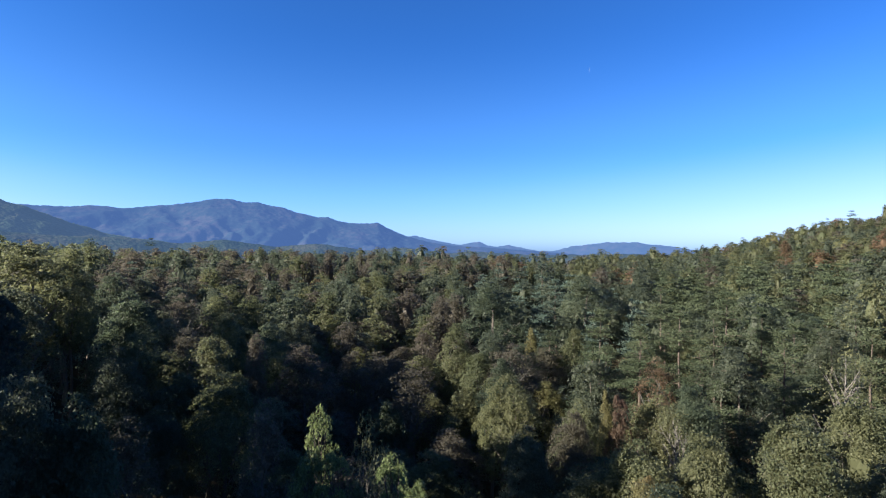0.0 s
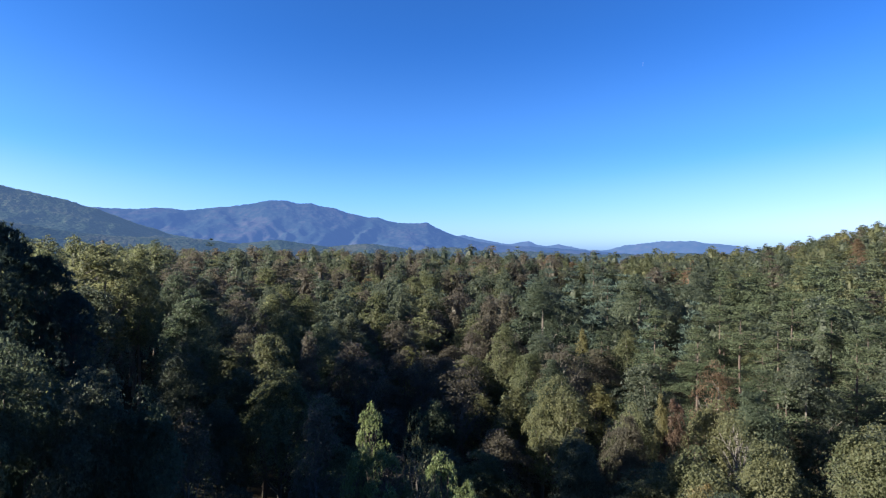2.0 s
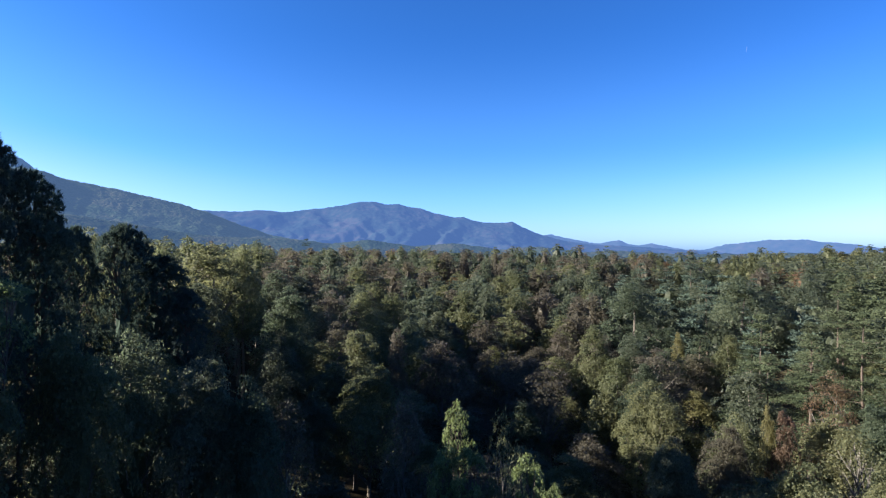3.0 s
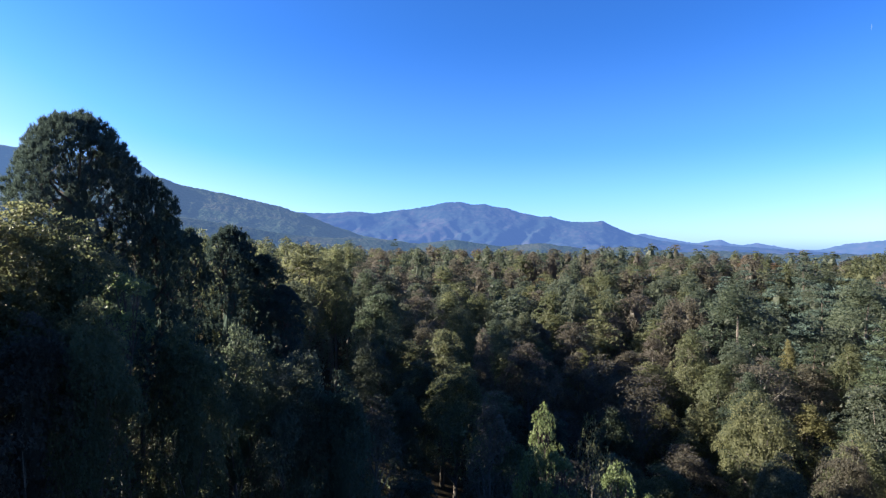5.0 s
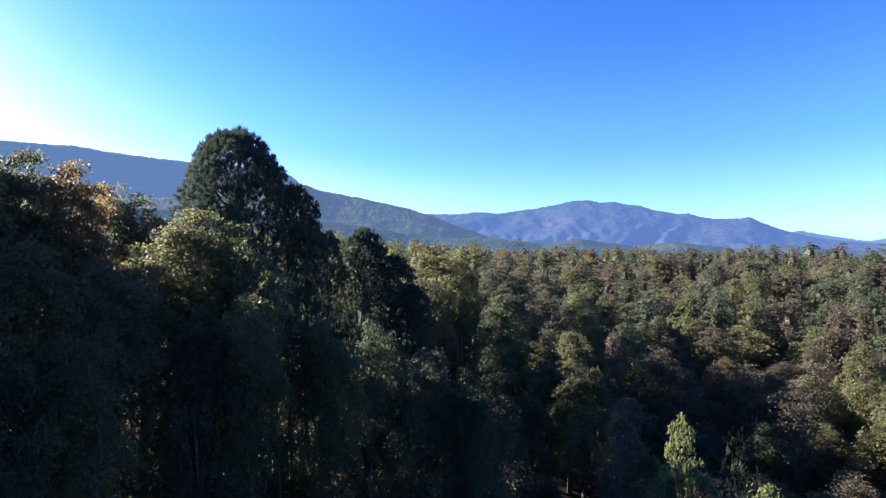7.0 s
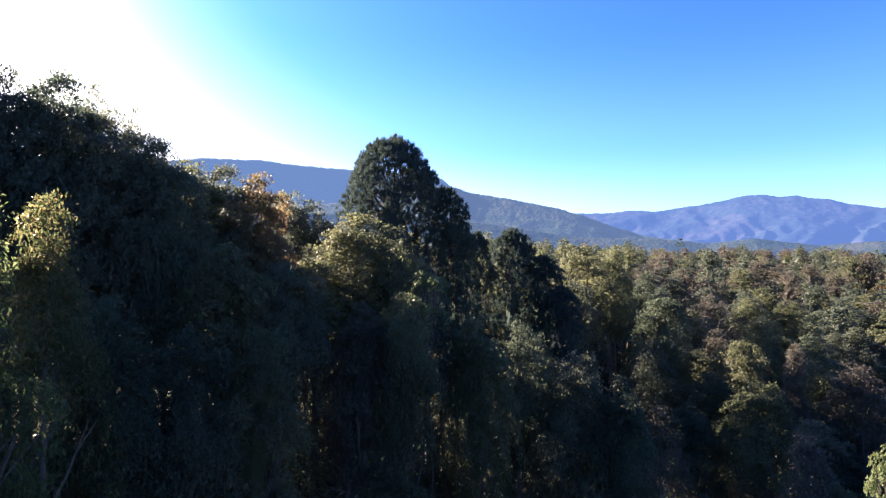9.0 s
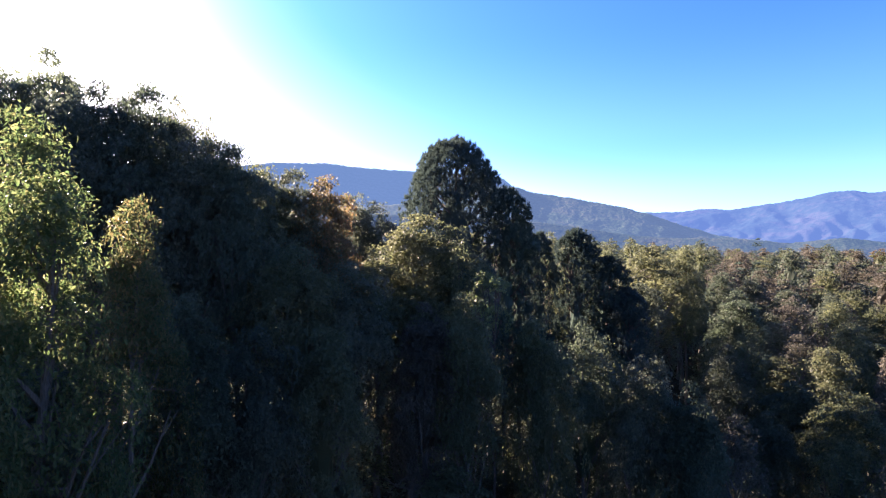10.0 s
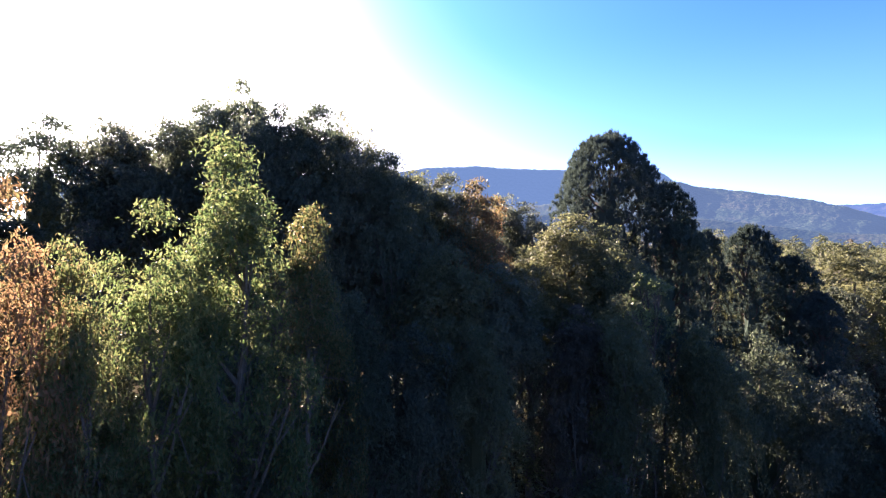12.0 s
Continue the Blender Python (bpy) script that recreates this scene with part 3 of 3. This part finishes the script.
tree("green", "near", 1, 76.6, 38.5, 8.7, 6.4)
tree("gold", "close", 0, 95.6, 16.5, 13.2, 5.0)
tree("gold", "close", 1, 102.0, 15, 9.0, 4.0)
tree("gold", "close", 2, 88.4, 18, 7.0, 4.0)
tree("gold", "close", 1, 113.2, 13.5, 10.8, 3.4)
tree("gold", "close", 0, 108.6, 13.5, 3.0, 3.2)
tree("olive", "close", 2, 106.0, 15, -6.0, 3.6)
tree("green", "close", 1, 97.0, 17, -8.0, 4.4)
tree("green", "close", 0, 84.0, 20, -3.0, 4.6)
tree("green", "near", 1, 78.0, 22, -6.0, 4.4)
tree("olive", "near", 2, 71.0, 23, -6.5, 4.4)

# Out in the ravine: lit crowns over the shade, young trees, the dark clump and the slim yellow tree beyond.
tree("olive", "middle", 3, 23.3, 62, -7.7, 7.4)
tree("olive", "middle", 0, 26.8, 62, -8.8, 6.0)
tree("tan", "middle", 0, 19.0, 62, -7.5, 3.4)
tree("bright", "young", 0, 12.6, 30, -15.2, 2.0)
tree("bright", "young", 1, 13.9, 28, -19.4, 2.0)
tree("bright", "young", 2, 11.2, 28, -19.4, 2.2)
tree("bright", "young", 1, 5.2, 25, -20.0, 2.2)
tree("bright", "young", 2, 2.6, 24.5, -22.6, 1.8)
tree("olive", "near", 1, 9.2, 25.5, -21.4, 2.8)
tree("bare", "bare", 0, 7.8, 34, -14.8, 2.4)
tree("bare", "bare", 1, 6.2, 32, -17.8, 2.8)
tree("tan", "thin", 0, 18.0, 40, -13.5, 4.6)
tree("tan", "thin", 2, 30.0, 38, -13.8, 5.0)
tree("green", "middle", 1, -5.0, 104, -3.0, 12.5)
tree("green", "middle", 3, -14.6, 112, -1.9, 12.0)
tree("pine", "pine", 0, -10.4, 150, -0.2, 6.5)
tree("pine", "pine", 1, -11.8, 118, -2.9, 9.0)
tree("yellow", "middle", 2, -9.3, 98, -7.5, 3.0)
tree("yellow", "near", 1, 9.0, 82, -9.6, 5.0)

# The sunny slope: level-limbed pines, pale-limbed thin crowns, spots of rust and yellow.
tree("palepine", "pine", 0, -16.2, 80, -5.9, 8.6)
tree("palepine", "pine", 1, -20.0, 76, -7.3, 8.4)
tree("palepine", "pine", 2, -23.6, 84, -5.2, 9.0)
tree("palepine", "pine", 0, -27.6, 88, -3.8, 8.6)
tree("rust", "thin", 1, -21.5, 62, -9.5, 4.4)
tree("yellow", "middle", 2, -16.8, 52, -12.9, 1.9)
tree("rust", "middle", 1, -18.0, 52, -13.7, 2.6)
tree("bare", "bare", 0, -23.2, 50, -13.6, 6.0)
tree("olive", "near", 1, -7.2, 58, -12.0, 7.6)
tree("green", "near", 0, -9.0, 46, -16.8, 5.4)
tree("tan", "near", 2, -13.4, 50, -15.4, 4.6)
tree("olive", "near", 2, -26.4, 42, -16.0, 6.4)
tree("olive", "near", 0, -33.6, 44, -13.0, 7.4)
tree("yellow", "young", 2, -20.5, 33, -20.8, 1.6)
tree("bare", "bare", 1, -36.8, 60, -7.0, 6.0)
tree("rust", "middle", 2, -32.3, 200, 1.3, 6.0)


def understory():
    """Small trees and saplings that fill the wood under the tall crowns of the near slope."""
    g = random.Random(9)
    r = 18.0
    while r < 56:
        az = 30 + g.random() * 6
        while az < 116:
            top = ground_at(az, r) + g.uniform(8, 12)
            plant(g.choice(["green", "green", "green", "olive"]), "thin", g.randrange(3), az, r + g.uniform(-2, 2), top, g.uniform(4.5, 6.5), g.uniform(0, 6.28),
                  "small understory tree in the shade of taller crowns", "understory of the near slope")
            az += math.degrees(5.0 / r) * g.uniform(0.8, 1.2)
        r += 6.5


def undergrowth():
    """Low shrubs and brambles between the trunks, too many to count."""
    g = random.Random(21)
    h = np.random.RandomState(21)
    crown = Leaves()
    for _ in range(1700):
        az, r = g.uniform(-46, 100), g.uniform(22, 118) if g.random() < .8 else g.uniform(22, 60)
        p = spot(az, r, ground_at(az, r) + 0.4)
        n, size = 44, g.uniform(0.8, 1.6)
        out = unit(h.normal(size=(n, 3)) + np.array([0, 0, .3]))
        leaf = h.uniform(.3, .55, n)
        crown.add(np.array(p) + out * np.array([1.3, 1.3, 0.9]) * size, unit(out + .5 * h.normal(size=(n, 3))), unit(h.normal(size=(n, 3))), leaf, leaf * .7, True)
    v, f = crown.arrays()
    tagged(mesh_object("undergrowth", v.tolist(), f, [GREEN]), "dark green shrubs and brambles on the forest floor", "undergrowth", kind="stuff")


def forest():
    """The rest of the wood: single trees near by, and the far woods in one mesh."""
    g = random.Random(4)
    far_v, far_f, far_m = [], [], []
    kinds = list(LABELS)
    styles = ("round", "oval", "round", "oval")
    small = [crown_shape(131 + i, styles[i], 3.6, 0.28, 42, 9, 8, 0.35, 0.46, 0.38, fill=0.34, rough=0.7, limbs=0, sides=3)[0] for i in range(4)]
    lesser = [crown_shape(136 + i, styles[i], 3.6, 0.28, 34, 8, 6, 0.44, 0.5, 0.38, fill=0.36, rough=0.7, limbs=0, sides=3)[0] for i in range(4)]
    tiny = [crown_shape(141 + i, styles[i], 3.6, 0.3, 30, 6, 5, 0.5, 0.5, 0.40, fill=0.45, rough=0.7, limbs=0, sides=3)[0] for i in range(4)]
    needle = [layered_pine_shape(151 + i, 3.4, 0.3, 10, 6, 7, 0.6, limbs=False)[0] for i in range(2)]
    base = 0
    r = 14.0
    while r < 345:
        gap = 4.6 if r < 34 else 6.0 if r < 62 else 6.4 if r < 98 else 6.7
        lo, hi = -44.0, (118.0 if r < 52 else 100.0 if r < 62 else 58.0 if r < 250 else -14.0)
        step = math.degrees(gap / r)
        az = lo + g.random() * step
        while az < hi:
            a, q = az + g.uniform(-.35, .35) * step, r + g.uniform(-.4, .4) * gap
            az += step
            u, k = g.random(), g.randrange(12)
            rise, wide, spin = g.gauss(0, 1), g.uniform(0.92, 1.36), g.uniform(0, 6.28)
            if any(abs(q - r2) < w2 + 1.5 and abs(a - a2) * q * 0.01745 < w2 + 1.2 for a2, r2, w2 in taken):
                continue
            kind = kind_at(a, q, u)
            top = treetop(a, q) + rise * (2.0 if q < 110 else 2.1) - 0.4
            if a > 60:
                top = min(top, treetop(a, q) + 0.6)
            if "pine" in kind:
                top += 0.5
            width = gap * wide
            if top < EYE - 0.56 * q:
                continue
            if q < 98:
                lod = "close" if q < 18 else "near" if q < (42 if a > 58 else 58) else "middle"
                if kind == "tan" and k % 3 and q > 27:
                    lod = "thin"
                if "pine" in kind:
                    lod = "pine"
                plant(kind, lod, k, a, q, top, width, spin)
            else:
                cv, cf = (needle[k % 2] if "pine" in kind else tiny[k % 4] if q > 215 else lesser[k % 4] if q > 150 else small[k % 4])
                z = ground_at(a, q) - 0.3
                s, wide = max(0.4, (top - z) / TREE), width / 7.2
                c, sn = math.cos(spin) * wide, math.sin(spin) * wide
                p = spot(a, q, z)
                far_v.append(np.stack([cv[:, 0] * c - cv[:, 1] * sn + p.x, cv[:, 0] * sn + cv[:, 1] * c + p.y, cv[:, 2] * s + p.z], 1))
                far_f += [[i + base for i in q3] for q3 in cf]
                base += len(cv)
                far_m += [kinds.index(kind)] * len(cf)
        r += gap * 0.88
    tagged(mesh_object("far_woods", np.concatenate(far_v).tolist(), far_f, [LABELS[k][2] for k in kinds], index=far_m),
           "dense autumn woods of green, olive and tan crowns across the ravine", "forest", kind="stuff")


def unseen_sky_blockers():
    """Unseen trees round the back, added to block sky light from the near wood."""
    g = random.Random(31)
    for r in (24, 33, 43):
        az = 122.0
        while az < 312:
            plant(g.choice(["green", "olive", "green"]), "plain", g.randrange(2), az, r + g.uniform(-2, 2), ground_at(az, r) + g.uniform(18, 22), g.uniform(7, 9), g.uniform(0, 6.28))
            az += math.degrees(8.0 / r)


understory()
undergrowth()
forest()
unseen_sky_blockers()


def build_contrail():
    """A short faint vapour trail high in the sky."""
    m, n, l, b = node_material("vapour")
    b.inputs["Base Color"].default_value = (.9, .9, .9, 1)
    b.inputs["Roughness"].default_value = 1.0
    b.inputs["Alpha"].default_value = 0.022
    verts, faces = [], []
    a, c = toward(-15.1, 18.2, 4500), toward(-15.05, 17.7, 4500)
    tube(verts, faces, [a, a.lerp(c, 0.3), a.lerp(c, 0.7), c], [0.8, 2.6, 2.2, 0.5], 6)
    return tagged(mesh_object("contrail", verts, faces, [m]), "short faint white vapour trail in the blue sky", "contrail", kind="structure")


build_contrail()
